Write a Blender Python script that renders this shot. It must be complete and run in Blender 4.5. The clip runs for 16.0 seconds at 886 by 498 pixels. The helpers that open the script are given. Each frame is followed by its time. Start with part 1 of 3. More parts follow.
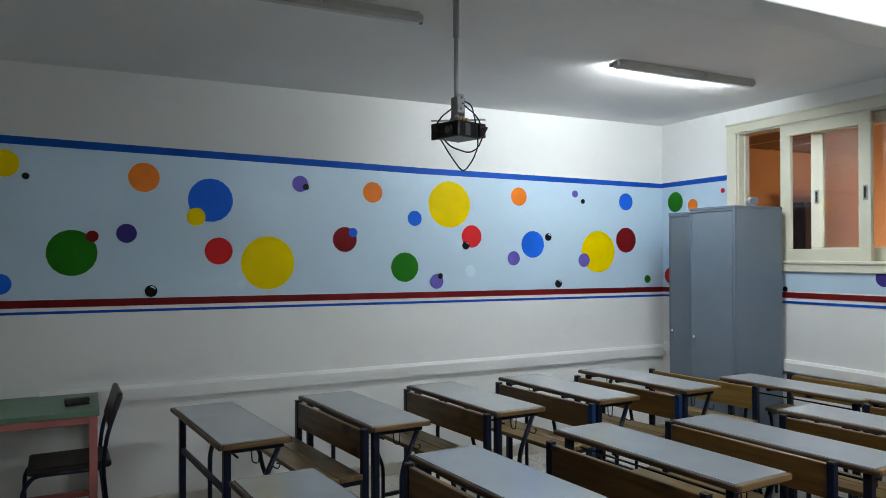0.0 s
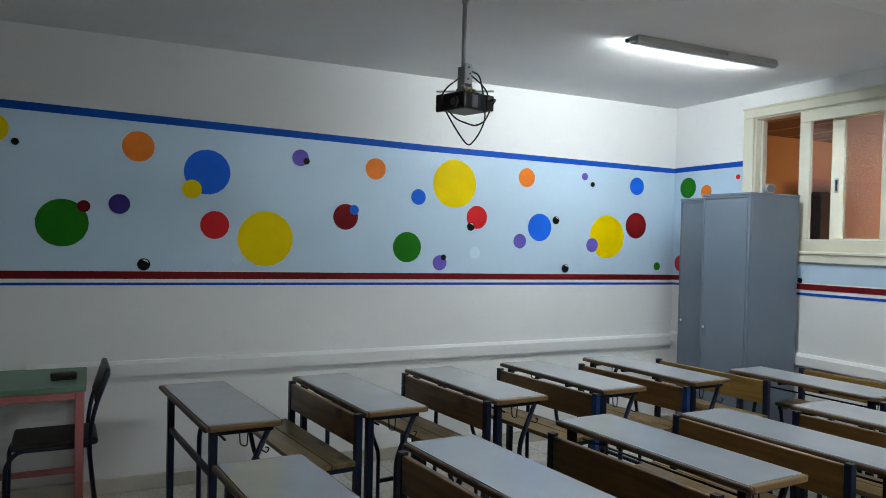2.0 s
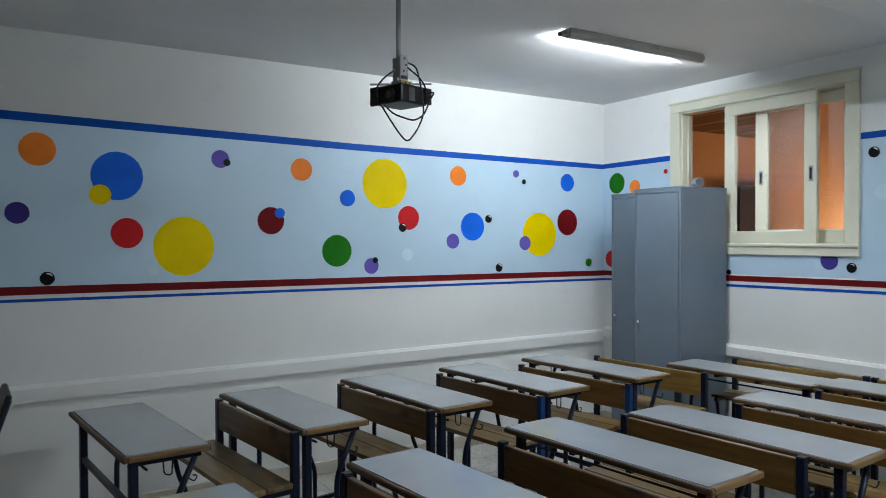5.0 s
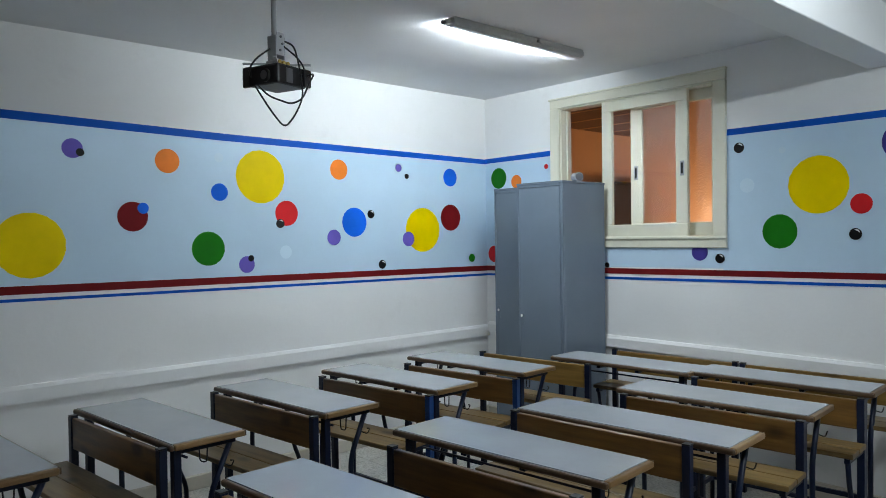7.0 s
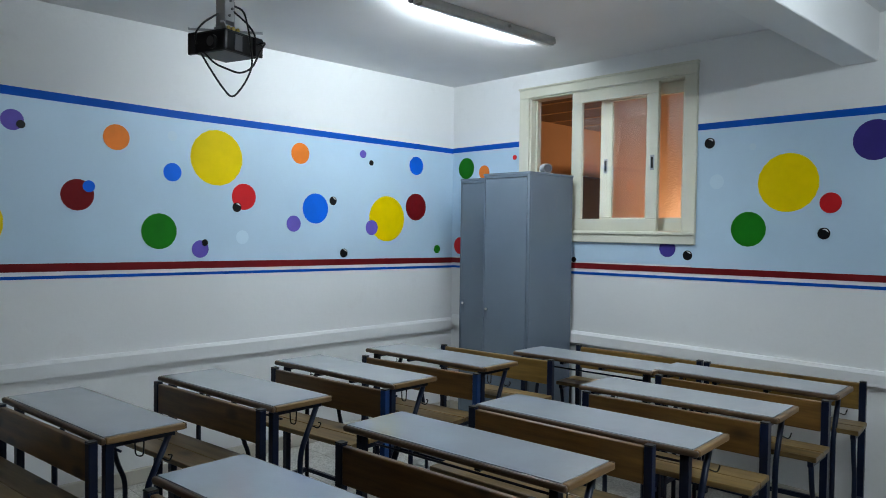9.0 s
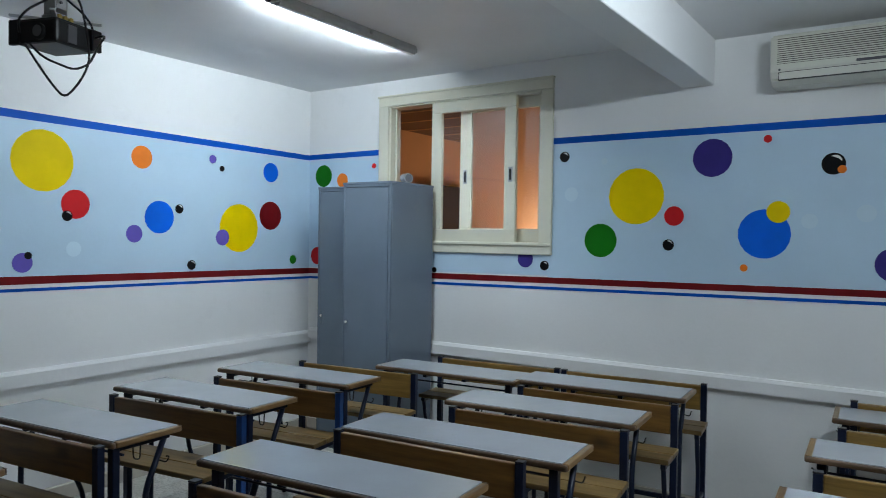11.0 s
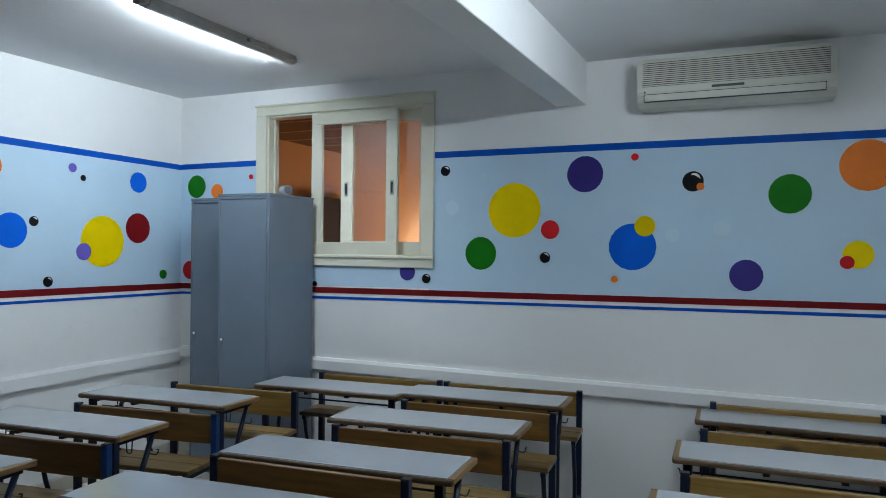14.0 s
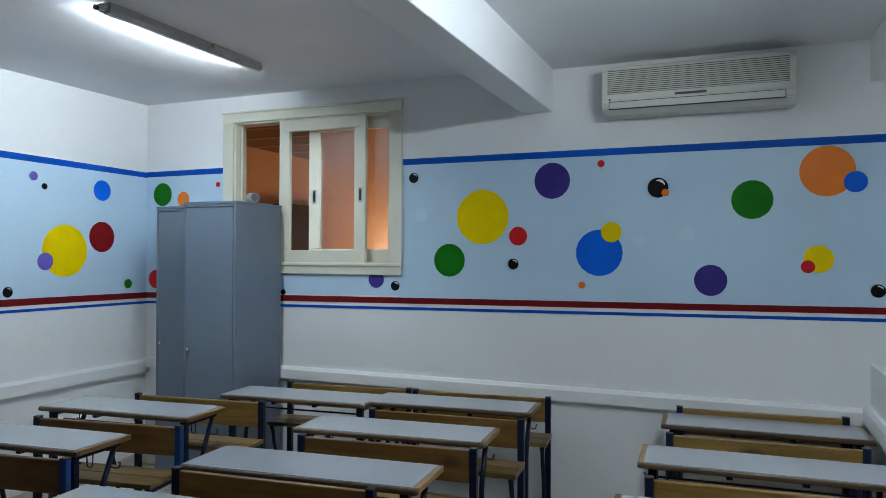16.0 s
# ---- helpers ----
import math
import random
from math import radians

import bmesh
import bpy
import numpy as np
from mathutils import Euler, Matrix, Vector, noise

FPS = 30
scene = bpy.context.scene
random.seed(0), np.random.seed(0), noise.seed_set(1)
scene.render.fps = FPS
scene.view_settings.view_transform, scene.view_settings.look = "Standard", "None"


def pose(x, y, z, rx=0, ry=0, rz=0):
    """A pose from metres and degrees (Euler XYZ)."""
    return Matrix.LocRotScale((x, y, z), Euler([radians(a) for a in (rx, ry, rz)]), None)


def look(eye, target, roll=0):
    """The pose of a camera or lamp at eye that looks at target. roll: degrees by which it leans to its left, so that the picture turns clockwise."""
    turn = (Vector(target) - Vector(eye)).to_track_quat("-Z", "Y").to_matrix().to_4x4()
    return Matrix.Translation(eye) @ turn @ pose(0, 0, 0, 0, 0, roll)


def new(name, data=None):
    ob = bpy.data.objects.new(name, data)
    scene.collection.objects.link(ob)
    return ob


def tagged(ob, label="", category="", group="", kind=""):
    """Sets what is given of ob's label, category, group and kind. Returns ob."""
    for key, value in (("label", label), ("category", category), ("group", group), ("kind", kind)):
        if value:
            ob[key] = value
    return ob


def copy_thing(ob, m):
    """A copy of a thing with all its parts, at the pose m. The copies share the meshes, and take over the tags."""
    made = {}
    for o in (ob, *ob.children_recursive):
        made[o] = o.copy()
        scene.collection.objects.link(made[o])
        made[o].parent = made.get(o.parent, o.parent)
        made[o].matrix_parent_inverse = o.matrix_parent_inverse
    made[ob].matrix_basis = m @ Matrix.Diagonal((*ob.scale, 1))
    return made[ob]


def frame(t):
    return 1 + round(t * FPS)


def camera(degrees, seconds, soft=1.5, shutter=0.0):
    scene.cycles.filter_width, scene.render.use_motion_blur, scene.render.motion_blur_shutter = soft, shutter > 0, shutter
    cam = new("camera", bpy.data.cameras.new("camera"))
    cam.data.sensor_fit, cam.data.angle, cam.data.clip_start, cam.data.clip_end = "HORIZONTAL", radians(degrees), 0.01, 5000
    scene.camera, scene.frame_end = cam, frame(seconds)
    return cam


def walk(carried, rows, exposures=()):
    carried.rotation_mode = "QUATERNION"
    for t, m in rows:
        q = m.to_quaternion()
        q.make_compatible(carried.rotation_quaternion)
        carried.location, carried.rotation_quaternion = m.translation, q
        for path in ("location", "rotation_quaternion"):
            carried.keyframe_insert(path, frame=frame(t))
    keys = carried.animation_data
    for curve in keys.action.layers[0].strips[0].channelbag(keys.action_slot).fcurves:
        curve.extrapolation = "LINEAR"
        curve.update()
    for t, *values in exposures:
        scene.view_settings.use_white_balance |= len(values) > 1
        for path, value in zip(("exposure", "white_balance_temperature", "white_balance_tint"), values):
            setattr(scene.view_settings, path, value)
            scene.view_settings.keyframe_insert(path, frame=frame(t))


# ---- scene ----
cam = camera(63.4, 16.0, soft=0.9, shutter=0.4)
PATH = [
    (0, (0.078, 0.082, 1.598), (0.972, 1.871, 1.611), -0.19),
    (0.5, (0.098, 0.101, 1.587), (1.010, 1.881, 1.612), -0.16),
    (1, (0.132, 0.150, 1.584), (1.019, 1.942, 1.589), 0.33),
    (1.5, (0.169, 0.175, 1.570), (1.004, 1.992, 1.561), 1.38),
    (2, (0.167, 0.220, 1.582), (1.046, 2.016, 1.547), 1.35),
    (2.5, (0.195, 0.250, 1.577), (1.091, 2.038, 1.544), 1.65),
    (3, (0.187, 0.298, 1.592), (1.108, 2.073, 1.556), 0.93),
    (5.5, (0.186, 0.446, 1.585), (1.345, 2.075, 1.551), -0.39),
    (6, (0.180, 0.495, 1.608), (1.451, 2.039, 1.560), -0.74),
    (6.5, (0.197, 0.512, 1.588), (1.519, 2.012, 1.545), -1.24),
    (7, (0.257, 0.543, 1.564), (1.591, 2.033, 1.526), -0.79),
    (7.5, (0.315, 0.570, 1.559), (1.667, 2.042, 1.514), -0.51),
    (8, (0.369, 0.600, 1.535), (1.723, 2.071, 1.482), 0.82),
    (8.2, (0.377, 0.603, 1.527), (1.735, 2.070, 1.472), 0.94),
    (10.3, (0.412, 0.704, 1.561), (1.978, 1.948, 1.516), 0.41),
    (10.5, (0.423, 0.720, 1.563), (2.025, 1.916, 1.520), 0.53),
    (11, (0.433, 0.744, 1.573), (2.093, 1.860, 1.537), 0.83),
    (11.5, (0.452, 0.734, 1.584), (2.147, 1.795, 1.558), 0.57),
    (12, (0.440, 0.753, 1.595), (2.170, 1.756, 1.581), 0.28),
    (12.5, (0.446, 0.760, 1.588), (2.195, 1.730, 1.592), 0.55),
    (13, (0.414, 0.791, 1.592), (2.195, 1.701, 1.602), 0.68),
    (13.5, (0.424, 0.787, 1.586), (2.227, 1.654, 1.590), 0.59),
    (14, (0.440, 0.769, 1.594), (2.263, 1.592, 1.590), 0.63),
    (14.5, (0.456, 0.740, 1.592), (2.290, 1.538, 1.593), -0.01),
    (15, (0.454, 0.740, 1.590), (2.291, 1.530, 1.596), 0.24),
    (15.5, (0.473, 0.713, 1.594), (2.312, 1.500, 1.604), -0.03),
    (16, (0.461, 0.734, 1.599), (2.311, 1.493, 1.613), 0.24),
]
# the clip's white balance drifts from warmer to cooler
BALANCE = [(0, 0.22, 7400, 13), (3, 0.22, 7250, 13), (7, 0.24, 6980, 12), (10.5, 0.02, 6700, 11), (16, -0.03, 6650, 11)]
walk(cam, [(t, look(eye, target, roll)) for t, eye, target, roll in PATH], BALANCE)

# ---- light ----
world = bpy.data.worlds.new("world")
scene.world = world
world.use_nodes = True
world.node_tree.nodes["Background"].inputs[0].default_value = (0.6, 0.7, 0.9, 1)
world.node_tree.nodes["Background"].inputs[1].default_value = 0.0
TUBE_GLOW = 225.0      # the lit fluorescent tubes
CORRIDOR_GLOW = 68.0  # watts of the warm bulb beyond the window


# ---- materials ----
def node_material(name):
    m = bpy.data.materials.new(name)
    m.use_nodes = True
    nt = m.node_tree
    return m, nt, nt.nodes["Principled BSDF"]


def link(nt, a, b):
    nt.links.new(a, b)


def coords(nt, scale=(1, 1, 1), shuffle=False):
    tc = nt.nodes.new("ShaderNodeTexCoord")
    mp = nt.nodes.new("ShaderNodeMapping")
    mp.inputs["Scale"].default_value = scale
    link(nt, tc.outputs["Object"], mp.inputs["Vector"])
    if shuffle:
        info = nt.nodes.new("ShaderNodeObjectInfo")
        mul = nt.nodes.new("ShaderNodeVectorMath")
        mul.operation = "SCALE"
        mul.inputs[0].default_value = (17, 31, 23)
        link(nt, info.outputs["Random"], mul.inputs["Scale"])
        link(nt, mul.outputs[0], mp.inputs["Location"])
    return mp.outputs["Vector"]


def noise_at(nt, vec, scale, detail=4, rough=0.55):
    n = nt.nodes.new("ShaderNodeTexNoise")
    n.inputs["Scale"].default_value = scale
    n.inputs["Detail"].default_value = detail
    n.inputs["Roughness"].default_value = rough
    link(nt, vec, n.inputs["Vector"])
    return n.outputs[0]


def ramp(nt, fac, stops):
    r = nt.nodes.new("ShaderNodeValToRGB")
    els = r.color_ramp.elements
    while len(els) < len(stops):
        els.new(0.5)
    for e, (p, c) in zip(els, stops):
        e.position = p
        e.color = (*c, 1) if len(c) == 3 else c
    link(nt, fac, r.inputs[0])
    return r.outputs[0]


def mixed(nt, fac, a, b, mode="MIX"):
    m = nt.nodes.new("ShaderNodeMix")
    m.data_type, m.blend_type = "RGBA", mode
    for val, sock in ((fac, m.inputs[0]), (a, m.inputs[6]), (b, m.inputs[7])):
        if isinstance(val, (int, float)):
            sock.default_value = val
        elif isinstance(val, tuple):
            sock.default_value = (*val, 1)
        else:
            link(nt, val, sock)
    return m.outputs[2]


def bump(nt, bsdf, height, strength, distance=0.002):
    b = nt.nodes.new("ShaderNodeBump")
    b.inputs["Strength"].default_value = strength
    b.inputs["Distance"].default_value = distance
    link(nt, height, b.inputs["Height"])
    link(nt, b.outputs[0], bsdf.inputs["Normal"])


def paint(name, col, rough=0.55, vary=0.06, blot=1.3, relief=0.25, grain=60, metal=0.0, gloss=0.3, dirt=None, dirt_amount=0.0):
    """Painted surface: broad blotches, fine grain and relief, with optional dirt."""
    m, nt, b = node_material(name)
    v = coords(nt, shuffle=True)
    big, small = noise_at(nt, v, blot, 5), noise_at(nt, v, grain, 3)
    lo, hi = tuple(c * (1 - vary) for c in col), tuple(min(1, c * (1 + vary)) for c in col)
    c = ramp(nt, big, [(0.35, lo), (0.65, hi)])
    c = mixed(nt, 0.12, c, ramp(nt, small, [(0.3, lo), (0.7, hi)]))
    if dirt:
        spots = ramp(nt, noise_at(nt, v, blot * 4, 8, 0.7), [(0.58, (0, 0, 0)), (0.75, (dirt_amount,) * 3)])
        c = mixed(nt, spots, c, dirt)
    link(nt, c, b.inputs["Base Color"])
    b.inputs["Roughness"].default_value = rough
    b.inputs["Metallic"].default_value = metal
    b.inputs["Specular IOR Level"].default_value = gloss
    bump(nt, b, small, relief)
    return m


def wood(name, dark, light, rough=0.42, knots=True, along="y"):
    """Varnished pine: grain stretched along the plank, with knots."""
    m, nt, b = node_material(name)
    sc = {"y": (14, 1.1, 14), "x": (1.1, 14, 14)}[along]
    v = coords(nt, sc, True)
    g = noise_at(nt, v, 2.2, 6, 0.62)
    fine = noise_at(nt, v, 9, 4, 0.6)
    c = ramp(nt, g, [(0.28, dark), (0.5, tuple((a + q) / 2 for a, q in zip(dark, light))), (0.72, light)])
    c = mixed(nt, 0.35, c, ramp(nt, fine, [(0.35, dark), (0.65, light)]), "MULTIPLY")
    if knots:
        v2 = coords(nt, (6, 3.4, 6), True)
        vor = nt.nodes.new("ShaderNodeTexVoronoi")
        vor.inputs["Scale"].default_value = 1.1
        link(nt, v2, vor.inputs["Vector"])
        k = ramp(nt, vor.outputs["Distance"], [(0.10, (0.9,) * 3), (0.24, (0, 0, 0))])
        c = mixed(nt, k, c, tuple(q * 0.3 for q in dark))
    info = nt.nodes.new("ShaderNodeObjectInfo")
    tone = ramp(nt, info.outputs["Random"], [(0, (0.72, 0.70, 0.68)), (1, (1.15, 1.15, 1.1))])
    c = mixed(nt, 1.0, c, tone, "MULTIPLY")
    link(nt, c, b.inputs["Base Color"])
    b.inputs["Roughness"].default_value = rough
    bump(nt, b, fine, 0.2)
    return m


def glass(name, rough=0.0, ripples=0.0, tint=(1, 1, 1)):
    m, nt, b = node_material(name)
    b.inputs["Base Color"].default_value = (*tint, 1)
    b.inputs["Roughness"].default_value = rough
    b.inputs["IOR"].default_value = 1.45
    b.inputs["Transmission Weight"].default_value = 1
    if ripples:
        v = coords(nt)
        bump(nt, b, noise_at(nt, v, 80, 2), ripples, 0.006)
    return m


def glow(name, col, strength):
    m, nt, b = node_material(name)
    b.inputs["Base Color"].default_value = (0.9, 0.9, 0.9, 1)
    b.inputs["Emission Color"].default_value = (*col, 1)
    b.inputs["Emission Strength"].default_value = strength
    return m


WALL = paint("white_wall_paint", (0.83, 0.83, 0.825), 0.5, 0.035, 0.9, 0.35, 45, dirt=(0.55, 0.53, 0.50), dirt_amount=0.18)
CEIL = paint("white_ceiling_paint", (0.79, 0.79, 0.79), 0.7, 0.04, 1.2, 0.5, 40)
PALE = paint("pale_blue_wall_paint", (0.50, 0.66, 0.80), 0.38, 0.05, 1.4, 0.3, 45)
BUBBLE = paint("faint_bubble_paint", (0.56, 0.71, 0.83), 0.38, 0.05, 1.4, 0.3, 45)
DOTS = {
    "blue": paint("blue_paint", (0.0, 0.12, 0.66), 0.5, 0.08, 6, gloss=0.1),
    "yellow": paint("yellow_paint", (0.80, 0.58, 0.0), 0.5, 0.06, 6, gloss=0.1),
    "green": paint("green_paint", (0.006, 0.155, 0.008), 0.5, 0.1, 6, gloss=0.08),
    "red": paint("red_paint", (0.60, 0.018, 0.022), 0.5, 0.08, 6, gloss=0.08),
    "maroon": paint("maroon_paint", (0.16, 0.006, 0.008), 0.5, 0.1, 6, gloss=0.08),
    "orange": paint("orange_paint", (0.82, 0.20, 0.022), 0.42, 0.1, 6, gloss=0.16),
    "purple": paint("purple_paint", (0.046, 0.034, 0.21), 0.5, 0.1, 6, gloss=0.08),
    "violet": paint("violet_paint", (0.135, 0.10, 0.44), 0.5, 0.1, 6, gloss=0.08),
    "black": paint("black_paint", (0.006, 0.006, 0.007), 0.4, 0.1, 6, gloss=0.1),
    "white": paint("white_paint", (0.8, 0.8, 0.8), 0.3, 0.03, 6),
}
STRIPE_BLUE = paint("stripe_blue_paint", (0.0, 0.08, 0.43), 0.5, 0.1, 3, gloss=0.1)
STRIPE_RED = paint("stripe_maroon_paint", (0.165, 0.010, 0.012), 0.5, 0.12, 3, gloss=0.08)
SKIRT = paint("beige_skirting_tile", (0.56, 0.52, 0.45), 0.35, 0.12, 3)
CREAM = paint("cream_gloss_paint", (0.70, 0.68, 0.56), 0.3, 0.05, 2.5, 0.2, 50, dirt=(0.4, 0.36, 0.27), dirt_amount=0.3)
STEEL = paint("grey_steel_paint", (0.148, 0.187, 0.237), 0.15, 0.05, 2, 0.12, 80, dirt=(0.20, 0.21, 0.22), dirt_amount=0.3)
TUBE_BLUE = paint("navy_tube_enamel", (0.005, 0.010, 0.030), 0.34, 0.25, 9, 0.15, 90, dirt=(0.01, 0.01, 0.012), dirt_amount=0.8)
TUBE_BRIGHT = paint("blue_tube_enamel", (0.010, 0.045, 0.16), 0.32, 0.2, 9, 0.15, 90, dirt=(0.01, 0.01, 0.012), dirt_amount=0.6)
LAMINATE = paint("grey_laminate", (0.39, 0.41, 0.445), 0.16, 0.05, 4, 0.05, 120, gloss=0.75, dirt=(0.34, 0.33, 0.32), dirt_amount=0.35)
PINE = wood("varnished_pine", (0.11, 0.050, 0.012), (0.28, 0.148, 0.040), 0.36)
PALE_PINE = wood("pale_varnished_pine", (0.20, 0.115, 0.026), (0.46, 0.29, 0.082), 0.36)
SEAT_PINE = wood("worn_pine", (0.14, 0.082, 0.028), (0.37, 0.25, 0.10), 0.34)
EDGE = wood("worn_wood_edging", (0.065, 0.034, 0.016), (0.21, 0.12, 0.06), 0.45, False)
EDGE_X = wood("worn_wood_end_edging", (0.12, 0.062, 0.022), (0.36, 0.22, 0.09), 0.42, False, "x")
PLASTIC = paint("aged_white_plastic", (0.66, 0.65, 0.58), 0.4, 0.03, 4)
CABINET_GREY = paint("dark_grey_cabinet_enamel", (0.035, 0.037, 0.042), 0.6, 0.08, 3, gloss=0.1)
PLASTIC_DARK = paint("grey_plastic", (0.10, 0.10, 0.11), 0.4, 0.05, 6)
GRILLE = paint("grille_shadow_plastic", (0.13, 0.12, 0.10), 0.6, 0.05, 6)
BLACK = paint("black_plastic", (0.010, 0.010, 0.011), 0.38, 0.2, 8)
GREY_METAL = paint("bare_grey_metal", (0.38, 0.39, 0.40), 0.35, 0.06, 8, 0.1, 80, 0.7)
BRACKET = paint("grey_bracket_enamel", (0.36, 0.37, 0.38), 0.45, 0.08, 9, 0.1, 80)
BRASS = paint("brass", (0.55, 0.40, 0.12), 0.3, 0.08, 9, 0.05, 80, 1.0)
CHROME = paint("chrome", (0.75, 0.75, 0.75), 0.18, 0.02, 8, 0.02, 80, 1.0)
FIXTURE = paint("white_enamel", (0.52, 0.52, 0.50), 0.35, 0.05, 6, dirt=(0.3, 0.28, 0.25), dirt_amount=0.3)
TUBE_LIT = glow("lit_tube", (0.785, 0.94, 1.06), TUBE_GLOW)
TUBE_OFF = paint("unlit_tube", (0.62, 0.62, 0.60), 0.2, 0.03, 6)
GREEN_TOP = paint("worn_green_table_top", (0.13, 0.24, 0.17), 0.4, 0.12, 3, 0.2, 60, dirt=(0.08, 0.12, 0.09), dirt_amount=0.5)
PINK = paint("pink_enamel", (0.50, 0.17, 0.16), 0.4, 0.1, 4, 0.2, 60, dirt=(0.12, 0.06, 0.05), dirt_amount=0.6)
VINYL = paint("black_vinyl", (0.022, 0.020, 0.018), 0.45, 0.2, 6, 0.3, 90)
TAN = paint("tan_corridor_paint", (0.60, 0.44, 0.30), 0.6, 0.08, 1.5)
BROWN = wood("brown_ceiling_plank", (0.05, 0.022, 0.011), (0.11, 0.052, 0.026), 0.35, False)
PANE = glass("clear_pane", 0.0)
RIPPLED = glass("rippled_pane", 0.3, 0.4, (1.0, 0.96, 0.92))


def floor_material():
    m, nt, b = node_material("terrazzo_tile")
    v = coords(nt, shuffle=True)
    vor = nt.nodes.new("ShaderNodeTexVoronoi")
    vor.inputs["Scale"].default_value = 110
    link(nt, v, vor.inputs["Vector"])
    chips = ramp(nt, vor.outputs["Color"], [(0.15, (0.46, 0.44, 0.40)), (0.5, (0.64, 0.62, 0.57)), (0.9, (0.74, 0.72, 0.68))])
    stains = ramp(nt, noise_at(nt, v, 2.5, 6), [(0.3, (0.72, 0.70, 0.66)), (0.7, (1, 1, 1))])
    link(nt, mixed(nt, 1.0, chips, stains, "MULTIPLY"), b.inputs["Base Color"])
    b.inputs["Roughness"].default_value = 0.3
    return m


TERRAZZO = floor_material()


# ---- mesh helpers ----
def box(bm, lo, hi, bevel=0.0, seg=1):
    r = bmesh.ops.create_cube(bm, size=1.0)
    vs = r["verts"]
    for v in vs:
        for i in range(3):
            v.co[i] = lo[i] if v.co[i] < 0 else hi[i]
    if bevel:
        es = list({e for v in vs for e in v.link_edges})
        bmesh.ops.bevel(bm, geom=es, offset=bevel, segments=seg, profile=0.5, affect="EDGES")
    return bm


def rounded(pts, r, n=5):
    """The polyline with its inner corners rounded."""
    pts = [Vector(p) for p in pts]
    out = [pts[0]]
    for a, b, c in zip(pts, pts[1:], pts[2:]):
        u, w = (a - b), (c - b)
        d = min(r, u.length * 0.45, w.length * 0.45)
        p, q = b + u.normalized() * d, b + w.normalized() * d
        for i in range(n + 1):
            t = i / n
            out.append(p * (1 - t) ** 2 + b * 2 * t * (1 - t) + q * t * t)
    out.append(pts[-1])
    return out


def tube(bm, pts, r, n=8, closed=False):
    """A round bar along the points."""
    pts = [Vector(p) for p in pts]
    rings, side = [], None
    for i, p in enumerate(pts):
        d = (pts[min(i + 1, len(pts) - 1)] - pts[max(i - 1, 0)]).normalized()
        if side is None:
            side = d.cross(Vector((0, 0, 1)) if abs(d.z) < 0.9 else Vector((1, 0, 0))).normalized()
        side = (side - d * side.dot(d)).normalized()
        up = d.cross(side)
        rings.append([bm.verts.new(p + (side * math.cos(2 * math.pi * k / n) + up * math.sin(2 * math.pi * k / n)) * r) for k in range(n)])
    for a, b in zip(rings, rings[1:]):
        for k in range(n):
            bm.faces.new((a[k], a[(k + 1) % n], b[(k + 1) % n], b[k])).smooth = n > 4
    bm.faces.new(rings[0][::-1])
    bm.faces.new(rings[-1])
    return bm


def rod(bm, a, b, r, n=12):
    return tube(bm, [a, b], r, n)


def prism(bm, poly, axis, lo, hi):
    """A solid with the given outline, drawn out along an axis: 0, 1 or 2."""
    def at(p, v):
        q = list(p)
        q.insert(axis, v)
        return bm.verts.new(q)
    a, b = [at(p, lo) for p in poly], [at(p, hi) for p in poly]
    bm.faces.new(a)
    bm.faces.new(b[::-1])
    for i in range(len(poly)):
        j = (i + 1) % len(poly)
        bm.faces.new((a[i], b[i], b[j], a[j]))
    bmesh.ops.recalc_face_normals(bm, faces=bm.faces[:])
    return bm


def mesh_of(name, bm, mat):
    me = bpy.data.meshes.new(name)
    bmesh.ops.recalc_face_normals(bm, faces=bm.faces[:])
    bm.to_mesh(me)
    bm.free()
    me.materials.append(mat)
    return me


def part(name, bm, mat, parent, label=""):
    ob = new(name, mesh_of(name, bm, mat) if isinstance(bm, bmesh.types.BMesh) else bm)
    ob.parent = parent
    if label:
        ob["label"] = label
    return ob


def thing(name, label, category, at=(0, 0, 0), rz=0.0, group="", kind=""):
    ob = new(name)
    ob.empty_display_size = 0.1
    ob.matrix_basis = pose(*at, 0, 0, rz)
    return tagged(ob, label, category, group, kind)


def solid(name, bm, mat, label, category, kind="structure"):
    return tagged(new(name, mesh_of(name, bm, mat)), label, category, kind=kind)


B = bmesh.new

# ---- the room: x to the east, y to the north ----
XE, YN, XW, YS = 4.68, 4.918, -2.6, -1.7
ZC, ZS = 2.727, 2.708             # ceiling north and south of the beam
BEAM_S, BEAM_N, BEAM_Z = 1.758, 1.94, 2.452
THICK = 0.12
PIER_Y = 0.105
WY0, WY1, WZ0, WZ1 = 2.80, 4.12, 1.52, 2.545   # the window's opening

